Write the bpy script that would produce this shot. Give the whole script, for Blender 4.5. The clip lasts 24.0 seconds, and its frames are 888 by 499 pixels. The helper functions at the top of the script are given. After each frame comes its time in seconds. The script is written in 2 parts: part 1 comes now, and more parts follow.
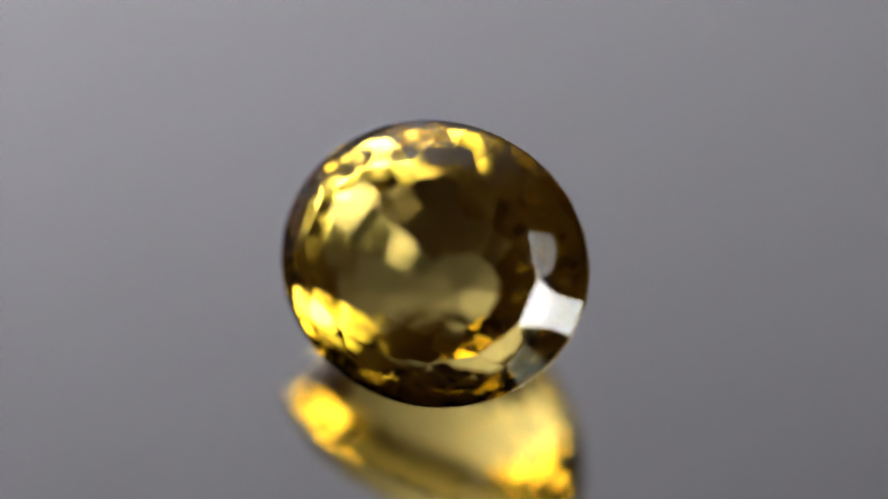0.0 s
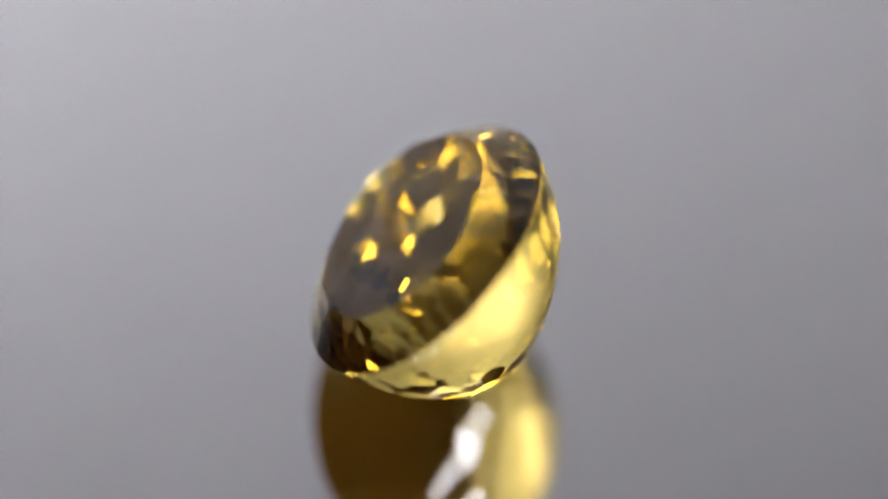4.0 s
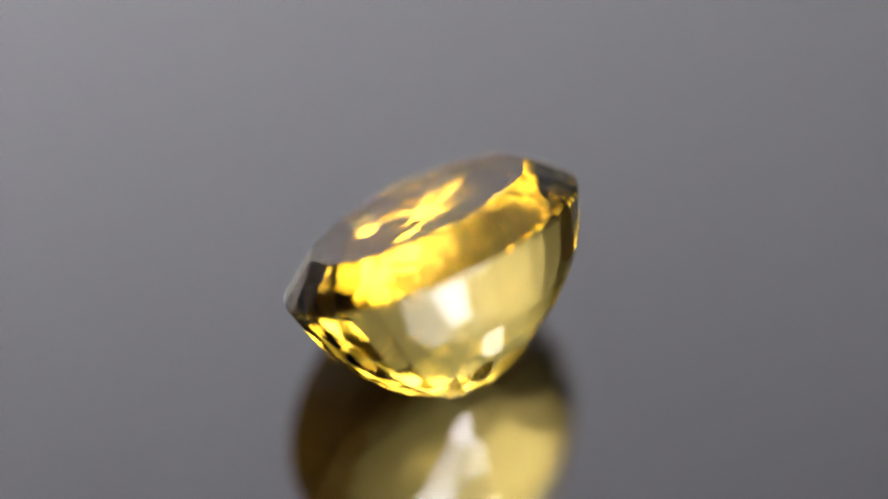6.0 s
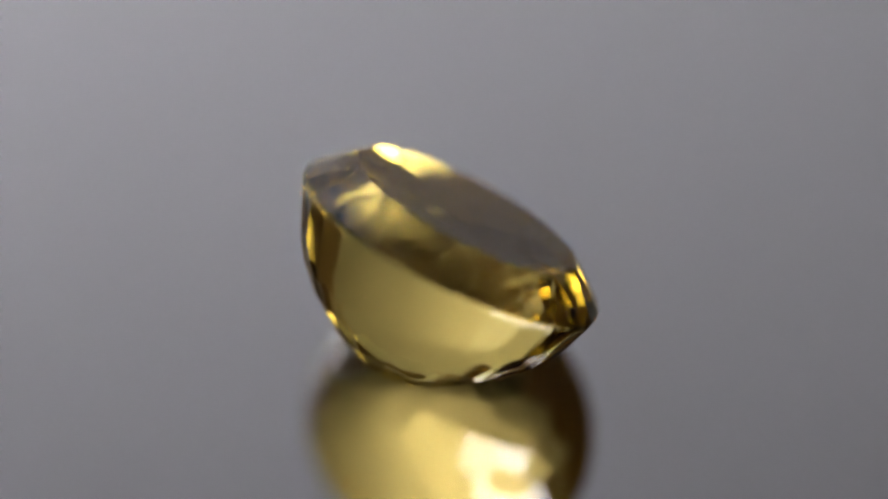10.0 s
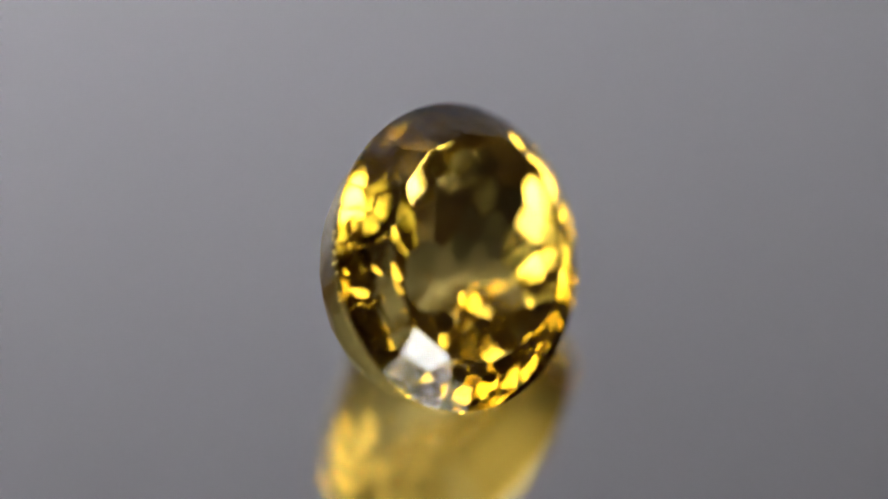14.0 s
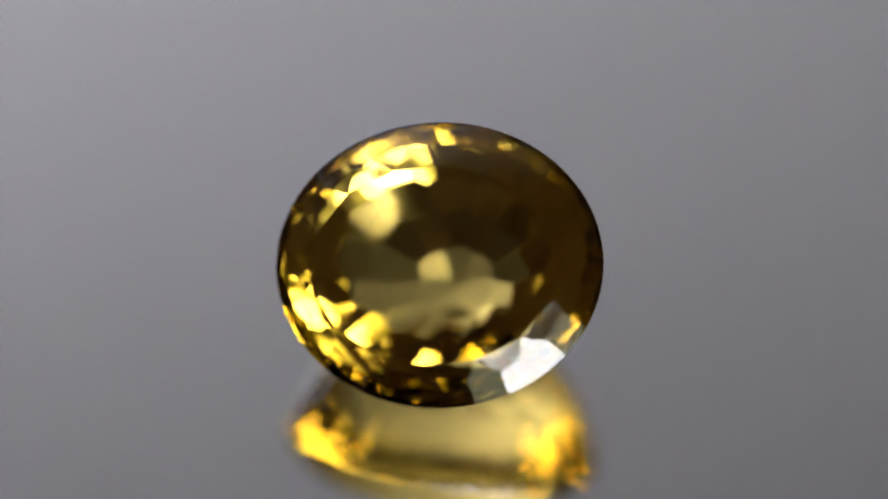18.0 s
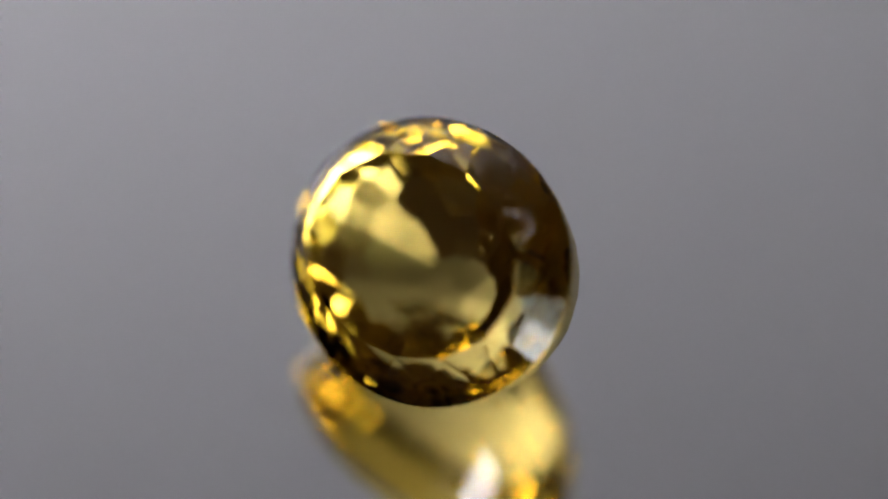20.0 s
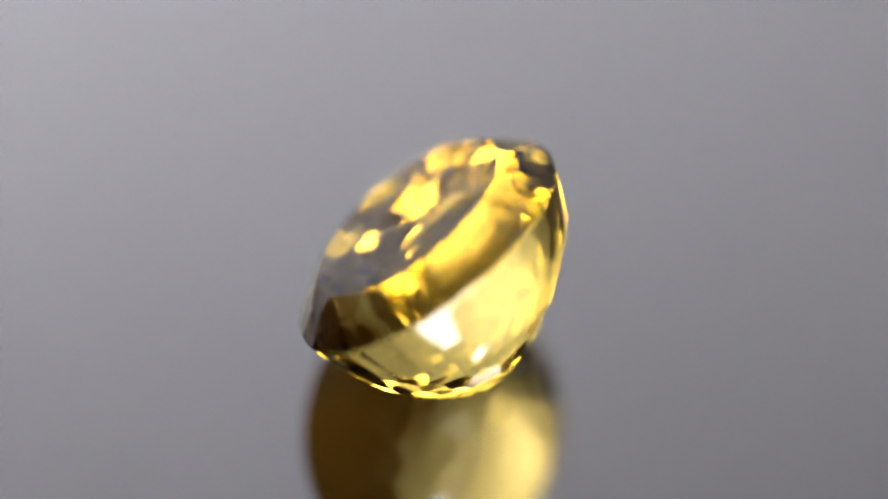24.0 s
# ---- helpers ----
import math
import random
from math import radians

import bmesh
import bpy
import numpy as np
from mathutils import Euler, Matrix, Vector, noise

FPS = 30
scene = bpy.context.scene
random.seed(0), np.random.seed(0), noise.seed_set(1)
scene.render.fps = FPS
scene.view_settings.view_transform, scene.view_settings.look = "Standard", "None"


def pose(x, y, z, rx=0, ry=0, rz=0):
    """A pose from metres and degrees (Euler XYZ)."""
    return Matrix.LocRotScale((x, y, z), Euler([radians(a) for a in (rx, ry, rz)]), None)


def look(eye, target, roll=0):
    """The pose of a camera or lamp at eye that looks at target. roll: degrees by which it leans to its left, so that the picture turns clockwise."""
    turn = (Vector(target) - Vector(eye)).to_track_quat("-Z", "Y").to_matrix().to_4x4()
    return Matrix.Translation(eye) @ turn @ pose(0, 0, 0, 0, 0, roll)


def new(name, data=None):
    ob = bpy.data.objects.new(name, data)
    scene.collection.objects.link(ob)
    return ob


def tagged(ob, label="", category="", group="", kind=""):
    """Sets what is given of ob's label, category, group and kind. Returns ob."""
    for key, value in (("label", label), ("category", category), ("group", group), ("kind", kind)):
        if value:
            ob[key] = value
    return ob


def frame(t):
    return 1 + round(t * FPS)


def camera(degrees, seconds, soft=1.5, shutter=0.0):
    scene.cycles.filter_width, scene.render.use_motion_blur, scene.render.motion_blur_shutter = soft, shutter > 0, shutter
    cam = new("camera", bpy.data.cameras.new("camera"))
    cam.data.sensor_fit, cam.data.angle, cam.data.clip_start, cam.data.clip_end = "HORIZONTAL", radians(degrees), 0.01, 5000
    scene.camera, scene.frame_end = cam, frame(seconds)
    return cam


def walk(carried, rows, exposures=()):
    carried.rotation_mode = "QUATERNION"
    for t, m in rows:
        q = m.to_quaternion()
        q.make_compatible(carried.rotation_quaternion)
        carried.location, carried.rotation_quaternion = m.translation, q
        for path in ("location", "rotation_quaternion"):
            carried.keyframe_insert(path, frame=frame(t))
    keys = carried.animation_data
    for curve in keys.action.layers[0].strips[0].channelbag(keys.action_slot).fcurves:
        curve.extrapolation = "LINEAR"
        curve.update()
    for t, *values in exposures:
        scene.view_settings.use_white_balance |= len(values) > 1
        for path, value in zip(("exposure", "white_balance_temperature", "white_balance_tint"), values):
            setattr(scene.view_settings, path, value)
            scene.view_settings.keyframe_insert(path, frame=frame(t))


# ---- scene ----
U = 0.006  # half the stone's shorter axis

# ---- camera ----
cam = camera(8.706, 24.0, soft=1.8)
EYE, AIM = (0.00011, -0.15004, 0.20026), (0.00011, 0.00326, 0.00253)
walk(cam, [(0.0, look(EYE, AIM)), (24.0, look(EYE, AIM))],
     exposures=[(0, 1.74), (1, 1.74), (2, 1.8), (2.9, 2.1), (3.9, 2.29), (5, 2.04), (6, 1.49), (7, 1.11), (8, 0.99), (9, 1.37), (10, 1.74), (13, 1.74), (18, 1.74), (20, 1.74), (21, 1.84), (22, 2.1), (23, 2.29), (24, 2.08)])
cam.data.dof.use_dof = True
cam.data.dof.focus_distance = 0.2440
cam.data.dof.aperture_fstop = 8.5

# ---- world and light ----
world = bpy.data.worlds.new("world")
scene.world = world
world.use_nodes = True
world.node_tree.nodes["Background"].inputs[0].default_value = (0.5, 0.52, 0.56, 1)
world.node_tree.nodes["Background"].inputs[1].default_value = 0.0035


# ---- materials ----
def material(name):
    m = bpy.data.materials.new(name)
    m.use_nodes = True
    nt = m.node_tree
    return m, nt, nt.nodes["Principled BSDF"]


def plain(name, colour, rough, metal=0.0, grain=0.0, size=40.0, bump=0.0):
    m, nt, b = material(name)
    b.inputs["Roughness"].default_value, b.inputs["Metallic"].default_value = rough, metal
    coord = nt.nodes.new("ShaderNodeTexCoord")
    n = nt.nodes.new("ShaderNodeTexNoise")
    n.inputs["Scale"].default_value, n.inputs["Detail"].default_value = size, 8
    nt.links.new(coord.outputs["Object"], n.inputs["Vector"])
    ramp = nt.nodes.new("ShaderNodeMix")
    ramp.data_type = "RGBA"
    ramp.inputs[6].default_value = (*[c * (1 - grain) for c in colour], 1)
    ramp.inputs[7].default_value = (*[min(1, c * (1 + grain)) for c in colour], 1)
    nt.links.new(n.outputs["Fac"], ramp.inputs[0])
    nt.links.new(ramp.outputs[2], b.inputs["Base Color"])
    if bump:
        k = nt.nodes.new("ShaderNodeBump")
        k.inputs["Strength"].default_value, k.inputs["Distance"].default_value = bump, 0.001
        nt.links.new(n.outputs["Fac"], k.inputs["Height"])
        nt.links.new(k.outputs["Normal"], b.inputs["Normal"])
    return m


def citrine_material():
    m = bpy.data.materials.new("citrine")
    m.use_nodes = True
    nt = m.node_tree
    out = nt.nodes["Material Output"]
    nt.nodes.remove(nt.nodes["Principled BSDF"])
    body, gloss = nt.nodes.new("ShaderNodeBsdfRefraction"), nt.nodes.new("ShaderNodeBsdfGlossy")
    body.inputs["Color"].default_value = (0.985, 0.867, 0.455, 1)
    body.inputs["Roughness"].default_value, body.inputs["IOR"].default_value = 0.0, 1.540
    tint = nt.nodes.new("ShaderNodeMix")   # plain on the outside, golden where light is turned back inside
    tint.data_type = "RGBA"
    tint.inputs[6].default_value, tint.inputs[7].default_value = (1, 1, 1, 1), (0.985, 0.88, 0.475, 1)
    gloss.inputs["Roughness"].default_value = 0.0
    polish, mix = nt.nodes.new("ShaderNodeFresnel"), nt.nodes.new("ShaderNodeMixShader")
    polish.inputs["IOR"].default_value = 1.540
    nt.links.new(polish.outputs[0], mix.inputs[0])
    nt.links.new(polish.outputs[0], tint.inputs[0])
    nt.links.new(tint.outputs[2], gloss.inputs["Color"])
    nt.links.new(body.outputs[0], mix.inputs[1])
    nt.links.new(gloss.outputs[0], mix.inputs[2])
    nt.links.new(mix.outputs[0], out.inputs["Surface"])
    return m


CITRINE = citrine_material()
MIRROR = plain("mirror_glass", (0.82, 0.80, 0.825), 0.03, 1.0, 0.02, 90)
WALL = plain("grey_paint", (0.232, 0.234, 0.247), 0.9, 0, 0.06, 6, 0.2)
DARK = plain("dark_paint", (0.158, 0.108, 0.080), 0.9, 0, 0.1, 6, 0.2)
DESK = plain("desk_laminate", (0.10, 0.10, 0.105), 0.5, 0, 0.15, 30)


# ---- building ----
def mesh_from(name, bm, mat):
    me = bpy.data.meshes.new(name)
    bm.to_mesh(me)
    bm.free()
    me.materials.append(mat)
    return me


def part(name, bm, mat, parent, label=""):
    ob = new(name, mesh_from(name, bm, mat))
    ob.parent = parent
    if label:
        ob["label"] = label
    return ob


def box_bm(x0, y0, z0, x1, y1, z1):
    bm = bmesh.new()
    bmesh.ops.create_cube(bm, size=1, matrix=Matrix.Translation(((x0 + x1) / 2, (y0 + y1) / 2, (z0 + z1) / 2)) @ Matrix.Diagonal((x1 - x0, y1 - y0, z1 - z0, 1)))
    return bm


def slab(name, mat, label, category, *box):
    return tagged(new(name, mesh_from(name, box_bm(*box), mat)), label, category, kind="structure")


slab("wall_north", WALL, "plain grey painted wall behind the desk", "wall", -2.5, 1.3, -0.77, 1.3, 1.4, 3.95)
# unseen stretch, added so that the stone's view to the east stays dark
slab("wall_north_darkener", DARK, "unseen dark brown stretch of wall, added beside the grey one to darken reflections", "wall", 1.3, 1.28, -0.77, 2, 1.4, 3.05)
slab("wall_west", DARK, "dark brown painted wall", "wall", -2.6, -1.1, -0.77, -2.5, 1.4, 3.95)
slab("wall_east", DARK, "dark brown painted wall", "wall", 2, -1.1, -0.77, 2.1, 1.4, 3.05)
slab("floor", DARK, "dark brown floor", "floor", -2.6, -1.1, -0.87, 2.1, 1.4, -0.77)

# unseen dark ceiling, sloped up to the west to set where reflections darken
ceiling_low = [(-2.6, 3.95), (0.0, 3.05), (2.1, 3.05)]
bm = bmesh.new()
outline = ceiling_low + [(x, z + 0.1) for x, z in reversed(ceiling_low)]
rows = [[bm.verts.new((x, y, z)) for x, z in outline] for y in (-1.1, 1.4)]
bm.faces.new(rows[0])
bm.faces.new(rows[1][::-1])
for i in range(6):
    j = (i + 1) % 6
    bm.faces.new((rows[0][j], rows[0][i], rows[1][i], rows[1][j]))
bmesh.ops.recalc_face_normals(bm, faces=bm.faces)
tagged(new("ceiling", mesh_from("ceiling", bm, DARK)), "unseen dark brown ceiling, its slope up to one side added to shape reflections", "ceiling", kind="structure")

# the wall behind the camera, with a window
WX0, WX1, WZ0, WZ1 = 0.10, 1.20, 0.11, 0.97
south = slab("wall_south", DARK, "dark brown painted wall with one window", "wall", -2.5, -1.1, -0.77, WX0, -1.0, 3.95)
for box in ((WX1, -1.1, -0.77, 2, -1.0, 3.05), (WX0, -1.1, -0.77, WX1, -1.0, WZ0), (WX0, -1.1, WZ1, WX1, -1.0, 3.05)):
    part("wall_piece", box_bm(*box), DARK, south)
window = tagged(new("window_1"), "bright white-framed window to the garden", "window", kind="structure")
PAINT = plain("white_paint", (0.8, 0.8, 0.8), 0.4, 0, 0.03, 20)
for box in ((WX0, -1.07, WZ0, WX1, -1.03, WZ0 + 0.04), (WX0, -1.07, WZ1 - 0.04, WX1, -1.03, WZ1), (WX0, -1.07, WZ0 + 0.04, WX0 + 0.04, -1.03, WZ1 - 0.04), (WX1 - 0.04, -1.07, WZ0 + 0.04, WX1, -1.03, WZ1 - 0.04)):
    part("frame", box_bm(*box), PAINT, window)
part("mullion", box_bm(0.27, -1.065, WZ0 + 0.04, 0.30, -1.035, WZ1 - 0.04), PAINT, window)
for x0, x1 in ((WX0 + 0.04, 0.27), (0.30, WX1 - 0.04)):
    part("transom", box_bm(x0, -1.063, 0.80, x1, -1.037, 0.825), PAINT, window)
part("sill", box_bm(WX0 - 0.03, -1.03, WZ0 - 0.025, WX1 + 0.03, -0.94, WZ0), PAINT, window)


def glow(name, clearing):
    """The daylight outside: pale trees in many tones, with gaps and one clearing through which the sky shows."""
    m = bpy.data.materials.new(name)
    m.use_nodes = True
    nt = m.node_tree
    nt.nodes.remove(nt.nodes["Principled BSDF"])
    coord, dist, rng = nt.nodes.new("ShaderNodeTexCoord"), nt.nodes.new("ShaderNodeVectorMath"), nt.nodes.new("ShaderNodeMapRange")
    nz, add, ramp = nt.nodes.new("ShaderNodeTexNoise"), nt.nodes.new("ShaderNodeMath"), nt.nodes.new("ShaderNodeValToRGB")
    nz.inputs["Scale"].default_value, nz.inputs["Detail"].default_value = 5, 4
    dist.operation, dist.inputs[1].default_value = "DISTANCE", clearing
    rng.inputs["From Min"].default_value, rng.inputs["From Max"].default_value = 0.17, 0.55
    rng.inputs["To Min"].default_value, rng.inputs["To Max"].default_value = 0.41, 0.0
    steps = [(0.38, (0.03, 0.034, 0.02)), (0.48, (0.14, 0.16, 0.07)), (0.58, (0.36, 0.41, 0.2)), (0.68, (0.85, 0.92, 0.55)), (0.77, (2.0, 2.05, 1.7)), (0.84, (7.0, 7.0, 7.2))]
    el = ramp.color_ramp.elements
    for i, (at, colour) in enumerate(steps):
        e = el[i] if i < 2 else el.new(at)
        e.position, e.color = at, (*colour, 1)
    em, wide = nt.nodes.new("ShaderNodeEmission"), nt.nodes.new("ShaderNodeVectorMath")
    wide.operation, wide.inputs[1].default_value = "MULTIPLY", (0.5, 1, 0.6)
    nt.links.new(coord.outputs["Object"], wide.inputs[0])
    nt.links.new(wide.outputs[0], dist.inputs[0])
    nt.links.new(coord.outputs["Object"], nz.inputs["Vector"])
    nt.links.new(dist.outputs["Value"], rng.inputs["Value"])
    nt.links.new(rng.outputs[0], add.inputs[0])
    nt.links.new(nz.outputs["Fac"], add.inputs[1])
    nt.links.new(add.outputs[0], ramp.inputs[0])
    nt.links.new(ramp.outputs[0], em.inputs["Color"])
    nt.links.new(em.outputs[0], nt.nodes["Material Output"].inputs["Surface"])
    return m


SKY = glow("daylight", (0.465, -1.6, 0.41))
slab("backdrop", SKY, "pale trees outside with bright gaps of sky", "backdrop", -2.4, -1.65, -0.7, 3.2, -1.6, 2.2)

# ---- lamps ----
def shining(name, colour, strength):
    m = bpy.data.materials.new(name)
    m.use_nodes = True
    b = m.node_tree.nodes["Principled BSDF"]
    b.inputs["Base Color"].default_value = (0.8, 0.8, 0.8, 1)
    b.inputs["Emission Color"].default_value, b.inputs["Emission Strength"].default_value = (*colour, 1), strength
    return m


def rod_bm(r0, r1, z0, z1, seg=32):
    bm = bmesh.new()
    bmesh.ops.create_cone(bm, cap_ends=True, segments=seg, radius1=r0, radius2=r1, depth=z1 - z0, matrix=Matrix.Translation((0, 0, (z0 + z1) / 2)))
    return bm


LAMP_GLOW = shining("lamp_diffuser", (1.0, 0.97, 0.92), 4.2)
BLACK = plain("black_plastic", (0.03, 0.03, 0.03), 0.4, 0, 0.1, 60)

ROOM_TOP = 3.05


def pendant_lamp(label, x, y, z, radius, thick, mat):
    """A round lamp that hangs on a thin cord from the ceiling."""
    lamp = tagged(new("pendant_lamp"), label, "pendant lamp", "pendant lamps")
    part("housing", rod_bm(radius, radius * 0.93, 0, thick), BLACK, lamp)
    part("diffuser", rod_bm(radius * 0.9, radius * 0.92, -0.6 * thick, 0), mat, lamp, "glowing white diffuser")
    part("cord", rod_bm(0.003, 0.003, thick, ROOM_TOP - z, 8), BLACK, lamp)
    lamp.matrix_basis = pose(x, y, z)
    return lamp


pendant_lamp("small round black pendant lamp with a glowing diffuser", 0.44, 0.32, 1.59, 0.04, 0.02, LAMP_GLOW)
WIDE_GLOW = shining("soft_diffuser", (1.0, 0.96, 0.88), 4.0)
pendant_lamp("wide flat black pendant lamp with a glowing diffuser", 0.90, -0.42, 1.42, 0.14, 0.03, WIDE_GLOW)

# fill lamp added unseen on a floor stand, turned to brighten the back wall
FILL_GLOW = shining("fill_diffuser", (1.0, 0.98, 1.0), 128)
fill_lamp = tagged(new("fill_lamp"), "added unseen fill lamp, black, on a pole, aimed at the wall", "lamp")
bm = bmesh.new()
rings = [[bm.verts.new((r * math.cos(i * math.pi / 24), r * math.sin(i * math.pi / 24), z)) for i in range(48)] for r, z in ((0.02, 0.17), (0.105, 0.15), (0.11, -0.03), (0.102, -0.03), (0.10, 0.0), (0.02, 0.02))]
for lower, upper in zip(rings, rings[1:]):
    for i in range(48):
        j = (i + 1) % 48
        bm.faces.new((lower[i], lower[j], upper[j], upper[i]))
bm.faces.new(rings[0])
bm.faces.new(rings[-1])
bmesh.ops.recalc_face_normals(bm, faces=bm.faces)
part("housing", bm, BLACK, fill_lamp)
part("diffuser", rod_bm(0.099, 0.099, -0.008, 0.0), FILL_GLOW, fill_lamp, "glowing white diffuser")
fill_lamp.matrix_basis = look((-0.64, 0.45, 0.84), (-0.64, 1.3, 0.87))
pole = part("pole", rod_bm(0.009, 0.009, 0.02, 1.51), BLACK, fill_lamp)
foot = part("base", rod_bm(0.15, 0.14, 0.0, 0.02), BLACK, fill_lamp)
for ob in (pole, foot):
    ob.matrix_parent_inverse = fill_lamp.matrix_basis.inverted()
    ob.matrix_basis = pose(-0.64, 0.37, -0.77)

# ---- the stone ----
LONG = 1.1543       # longer half axis over the shorter
STEPS = 14
GIRDLE = 0.013
TOP, TABLE_X, TABLE_Y = 0.2700, 0.7000, 0.8820
KEEL = Vector((0.1508, 0.0798, 0))   # the culet lies off the centre
REST, LEAN = -14.12, 39.12        # the culet facet on which the stone rests, and its slope


def girdle_point(a, z, scale=1.0):
    return Vector((math.cos(a) * scale, LONG * math.sin(a) * scale, z))


def along(a):
    """The tangent of the girdle's oval."""
    return Vector((-math.sin(a), LONG * math.cos(a), 0)).normalized()


def outward(a):
    return Vector((LONG * math.cos(a), math.sin(a), 0)).normalized()


def plane3(a, b, c):
    n = (b - a).cross(c - a).normalized()
    if n.dot(a) < 0:
        n = -n
    return a, n


def sloped(p, a, angle):
    """The plane through p whose normal points out and down, at the facet's angle."""
    s, c = math.sin(radians(angle)), math.cos(radians(angle))
    return p, outward(a) * s + Vector((0, 0, -c))


BLEND = [(v, w) for v in (-8.8, -4.4, 0, 4.4, 8.8) for w in (-13.2, 0, 13.2)]   # degrees over which the rough shape is rounded off
ROWS = ((61.98, 14), (55.93, 14), (53.85, 16), (48.69, 14), (48.68, 14), (LEAN, 14), (33.50, 14), (14.44, 7))   # slope and count of each row of lower facets


def block(n, wave):
    """A tall oval column, from which the facets are cut."""
    bm = bmesh.new()
    ring = [[bm.verts.new(girdle_point(2 * math.pi * i / n, z, wave(i))) for i in range(n)] for z in (-2, 2)]
    bm.faces.new(ring[1])
    bm.faces.new(ring[0][::-1])
    for i in range(n):
        j = (i + 1) % n
        bm.faces.new((ring[0][i], ring[0][j], ring[1][j], ring[1][i]))
    return bm


def cut(bm, planes):
    for p, nrm in planes:
        bmesh.ops.bisect_plane(bm, geom=bm.verts[:] + bm.edges[:] + bm.faces[:], plane_co=p, plane_no=nrm, clear_outer=True, dist=1e-6)
        bmesh.ops.holes_fill(bm, edges=[e for e in bm.edges if e.is_boundary], sides=0)
    bmesh.ops.remove_doubles(bm, verts=bm.verts, dist=1e-4)


def facing(a, angle):
    s, c = math.sin(radians(angle)), math.cos(radians(angle))
    return outward(a) * s + Vector((0, 0, -c))


def rough_shape():
    """Corners of the stone's coarse lower half: girdle, mains, lower facets, culet facets."""
    slope = lambda a: 42.64 + 5.22 * math.cos(a) + 3.40 * math.cos(2 * a)
    planes = [(Vector((0, 0, 0.02)), Vector((0, 0, 1)))]
    step = math.pi / 8
    for i in range(16):
        a, h = i * step, (i + 0.5) * step
        planes.append(sloped(girdle_point(h, -GIRDLE), h, 67.7))
        planes.append(sloped(girdle_point(a, -GIRDLE), a, 65.58 + 1.38 * math.cos(2 * a)))
        planes.append(sloped(girdle_point(h, -0.576, 0.7660) + KEEL * 0.4, h, slope(h)))
    for i in range(8):
        a = radians(REST) + i * math.pi / 4
        planes.append(sloped(girdle_point(a, -1.0861, 0.2349) + KEEL, a, LEAN + 2.17 * (math.cos(a - radians(REST)) - 1)))
    planes.append((Vector((0, 0, -1.0961)), Vector((0, 0, -1))))
    bm = block(64, lambda i: 1)
    cut(bm, planes)
    corners = np.array([v.co[:] for v in bm.verts])
    bm.free()
    return corners


def corner_angle(k):
    """Where the table's k-th corner lies, by the oval's parameter; k + 0.5 gives the middle of an edge."""
    even = 360 / STEPS * k - 7
    return radians(even - 3.5 * math.sin(radians(2 * (even + 5))))


def stone_bm():
    bm = block(288, lambda i: 1 - (0.0035 if i % 3 == 0 else 0))
    planes = []
    rnd = random.Random(37)
    wobble = lambda d: rnd.uniform(-d, d)
    t_at = lambda a: Vector((TABLE_X * math.cos(a), TABLE_Y * math.sin(a), TOP))
    up = Vector((0, 0, 1))
    # crown: bezels, upper girdle facets, stars
    for i in range(STEPS):
        a, h, b = corner_angle(i), corner_angle(i + 0.5), corner_angle(i + 1)
        planes.append(plane3(t_at(a), girdle_point(a, GIRDLE), girdle_point(a, GIRDLE) + along(a)))
        q = girdle_point(h, GIRDLE)
        e = (t_at(a) + t_at(b)) / 2
        m = q.lerp(e, 0.54 + wobble(0.03)) + up * (0.010 + wobble(0.003))
        planes.append(plane3(m, q, q + along(h)))
        planes.append(plane3(m, t_at(a), t_at(b)))
    planes.append((up * TOP, up))
    # pavilion: girdle facets, mains, then rows of staggered lower facets on the rounded rough shape
    corners = rough_shape()
    for i in range(STEPS):
        a, h = corner_angle(i), corner_angle(i + 0.5)
        planes.append(sloped(girdle_point(a, -GIRDLE, 0.998), a, 71.13 + wobble(0.7)))
        planes.append(sloped(girdle_point(h, -GIRDLE), h, 69.59 + 1.38 * math.cos(2 * h) + wobble(0.6)))
    for k, (lean, count) in enumerate(ROWS):
        for i in range(count):
            b = radians(REST) + (0 if lean == LEAN else 0.1932) + (i + 0.5 * (k % 2)) * 2 * math.pi / count
            rest = i == 0 and lean == LEAN
            angle = lean if rest else lean + wobble(0.5)
            far = np.mean([(corners @ np.array(facing(b + radians(w), angle + v))).max() for v, w in BLEND])
            n = facing(b, angle)
            planes.append((n * far, n))
    cut(bm, planes)
    # worn edges between the crown's facets
    worn = [e for e in bm.edges if e.calc_length() > 0.07 and min(v.co.z for v in e.verts) > -GIRDLE and sum(f.normal.z > 0.3 for f in e.link_faces) == 2]
    bmesh.ops.bevel(bm, geom=worn, offset=0.007, segments=3, affect="EDGES", clamp_overlap=True)
    bmesh.ops.recalc_face_normals(bm, faces=bm.faces)
    bm.transform(Matrix.Scale(U, 4))
    return bm


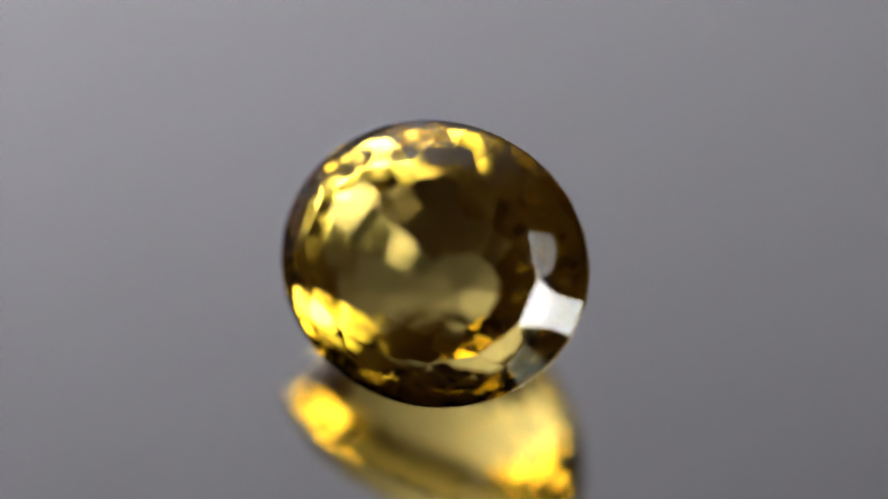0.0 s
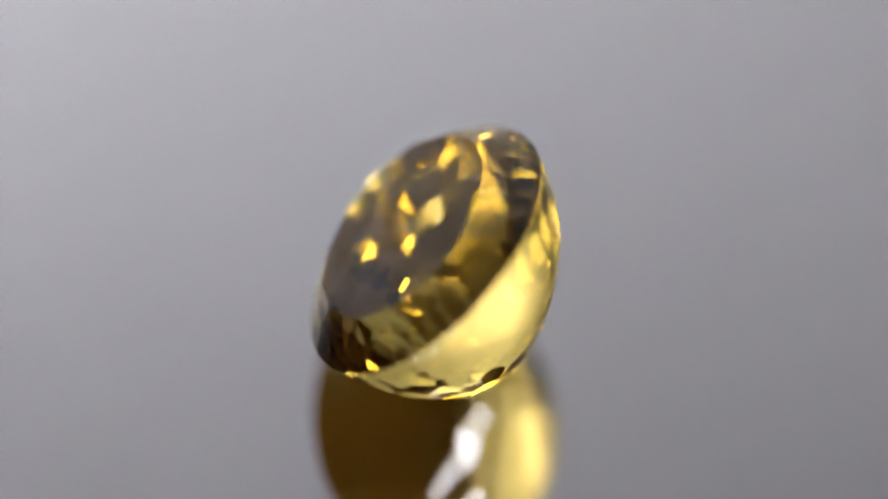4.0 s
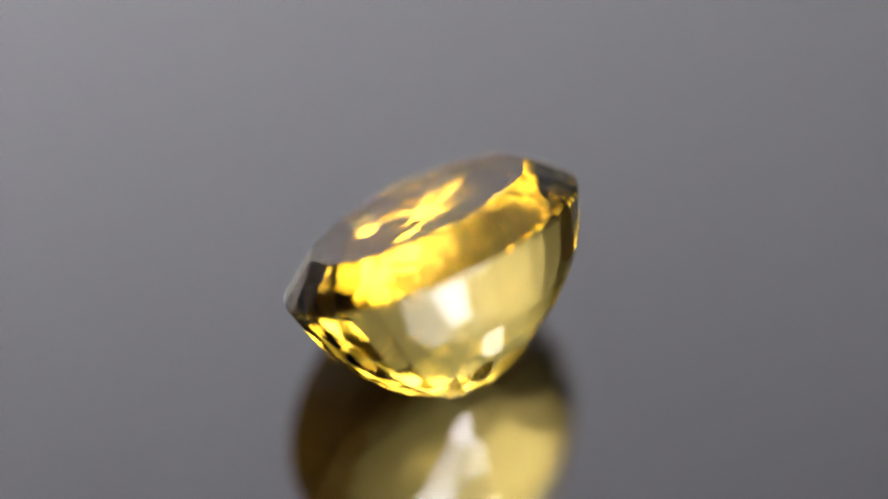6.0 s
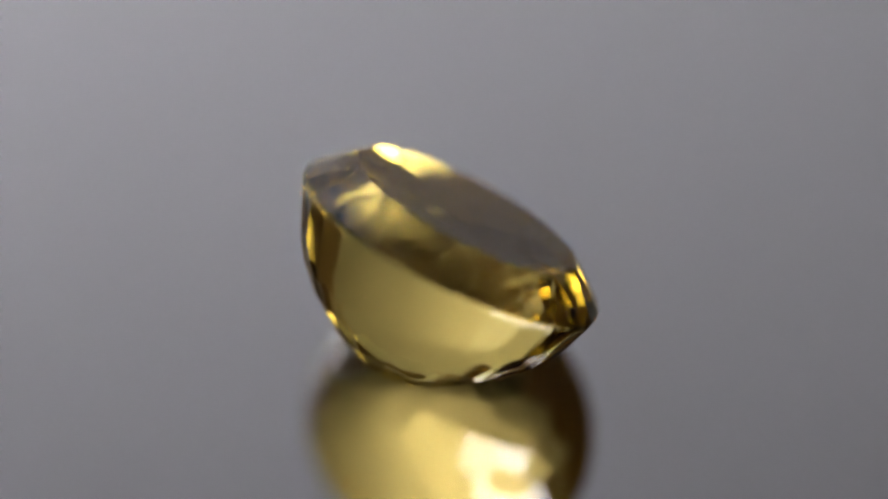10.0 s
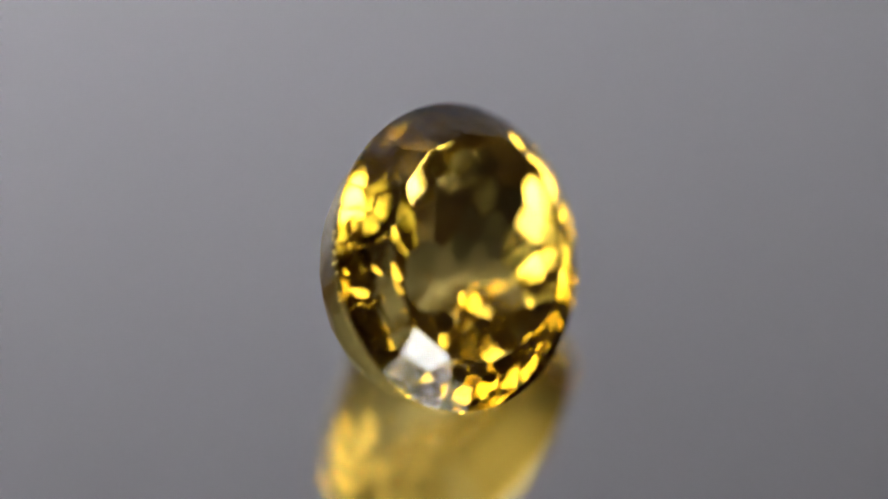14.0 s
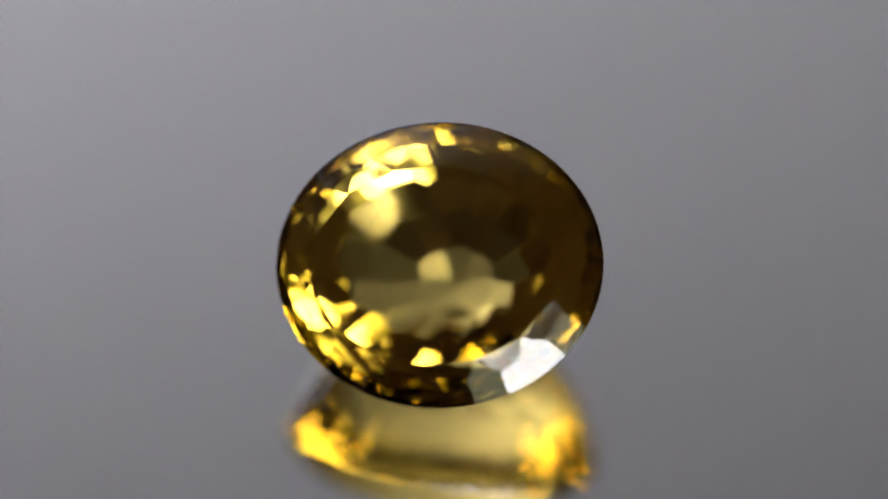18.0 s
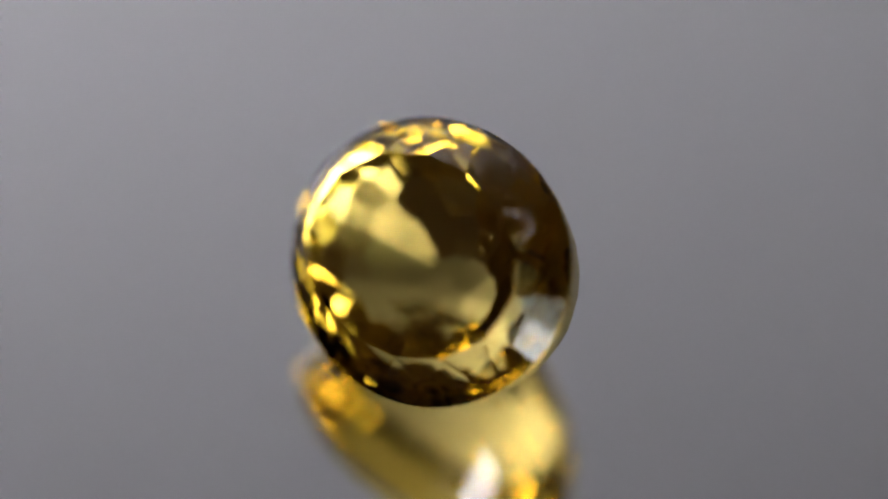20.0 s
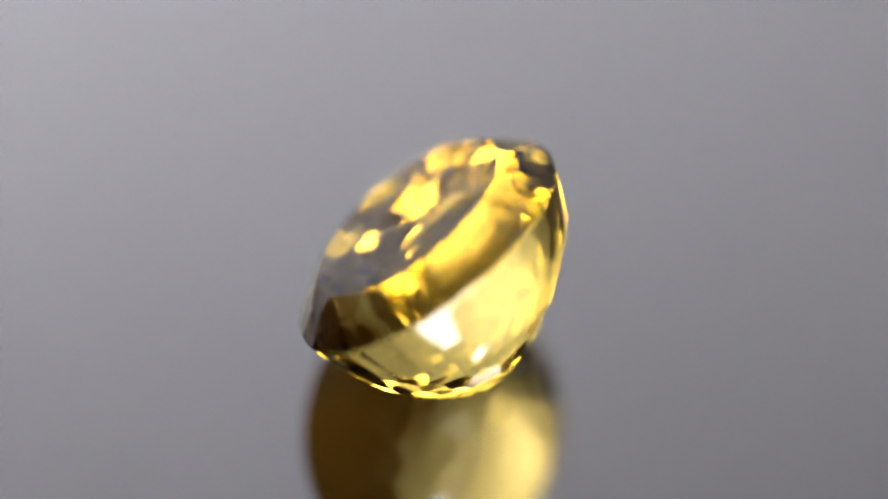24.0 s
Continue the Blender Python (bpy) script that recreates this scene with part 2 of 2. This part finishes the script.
stone = new("gemstone")
tagged(stone, "faceted oval golden-yellow citrine, resting tilted on its pavilion", "gemstone")
whole = stone_bm()
TILT = pose(0, 0, 0, -LEAN) @ pose(0, 0, 0, 0, 0, 90 - math.degrees(math.atan2(outward(radians(REST)).y, outward(radians(REST)).x)))
LOW = min((TILT @ v.co).z for v in whole.verts)


def keep(test):
    bm = whole.copy()
    bmesh.ops.delete(bm, geom=[f for f in bm.faces if not test(f)], context="FACES")
    return bm


part("table", keep(lambda f: f.calc_area() > U * U), CITRINE, stone, "flat polished top facet")
part("crown", keep(lambda f: f.normal.z > 0.05 and f.calc_area() < U * U), CITRINE, stone)
part("girdle", keep(lambda f: abs(f.normal.z) <= 0.05), CITRINE, stone)
part("pavilion", keep(lambda f: f.normal.z < -0.05), CITRINE, stone)
whole.free()

# ---- turntable ----
table = new("turntable")
tagged(table, "round turntable with a mirror-polished grey top", "turntable")
bm = bmesh.new()
bmesh.ops.create_cone(bm, cap_ends=True, segments=96, radius1=0.12, radius2=0.12, depth=0.003, matrix=Matrix.Translation((0, 0, -0.0015)))
part("mirror_plate", bm, MIRROR, table, "mirror-polished grey plate")
bm = bmesh.new()
bmesh.ops.create_cone(bm, cap_ends=True, segments=96, radius1=0.115, radius2=0.118, depth=0.03, matrix=Matrix.Translation((0, 0, -0.018)))
part("base", bm, DARK, table, "dark plastic base")
desk = new("desk")
tagged(desk, "dark laminate desk under the turntable", "desk")
part("desktop", box_bm(-0.7, -0.35, -0.063, 0.7, 0.6, -0.033), DESK, desk)
for x in (-0.66, 0.62):
    for y in (-0.32, 0.53):
        part("leg", box_bm(x, y, -0.77, x + 0.04, y + 0.04, -0.063), DESK, desk)


# ---- what moves ----
PERIOD, PHASE = 19.140, 146.46


def motions():
    rest = Matrix.Translation((-0.0105 * U, 0.1121 * U, 0.00001 - LOW)) @ TILT
    rows, plate = [], []
    for i in range(49):
        t = 0.5 * i
        turn = pose(0, 0, 0, 0, 0, PHASE - 360 * t / PERIOD)
        rows.append((t, turn @ rest))
        plate.append((t, turn))
    walk(stone, rows)
    walk(table, plate)


motions()
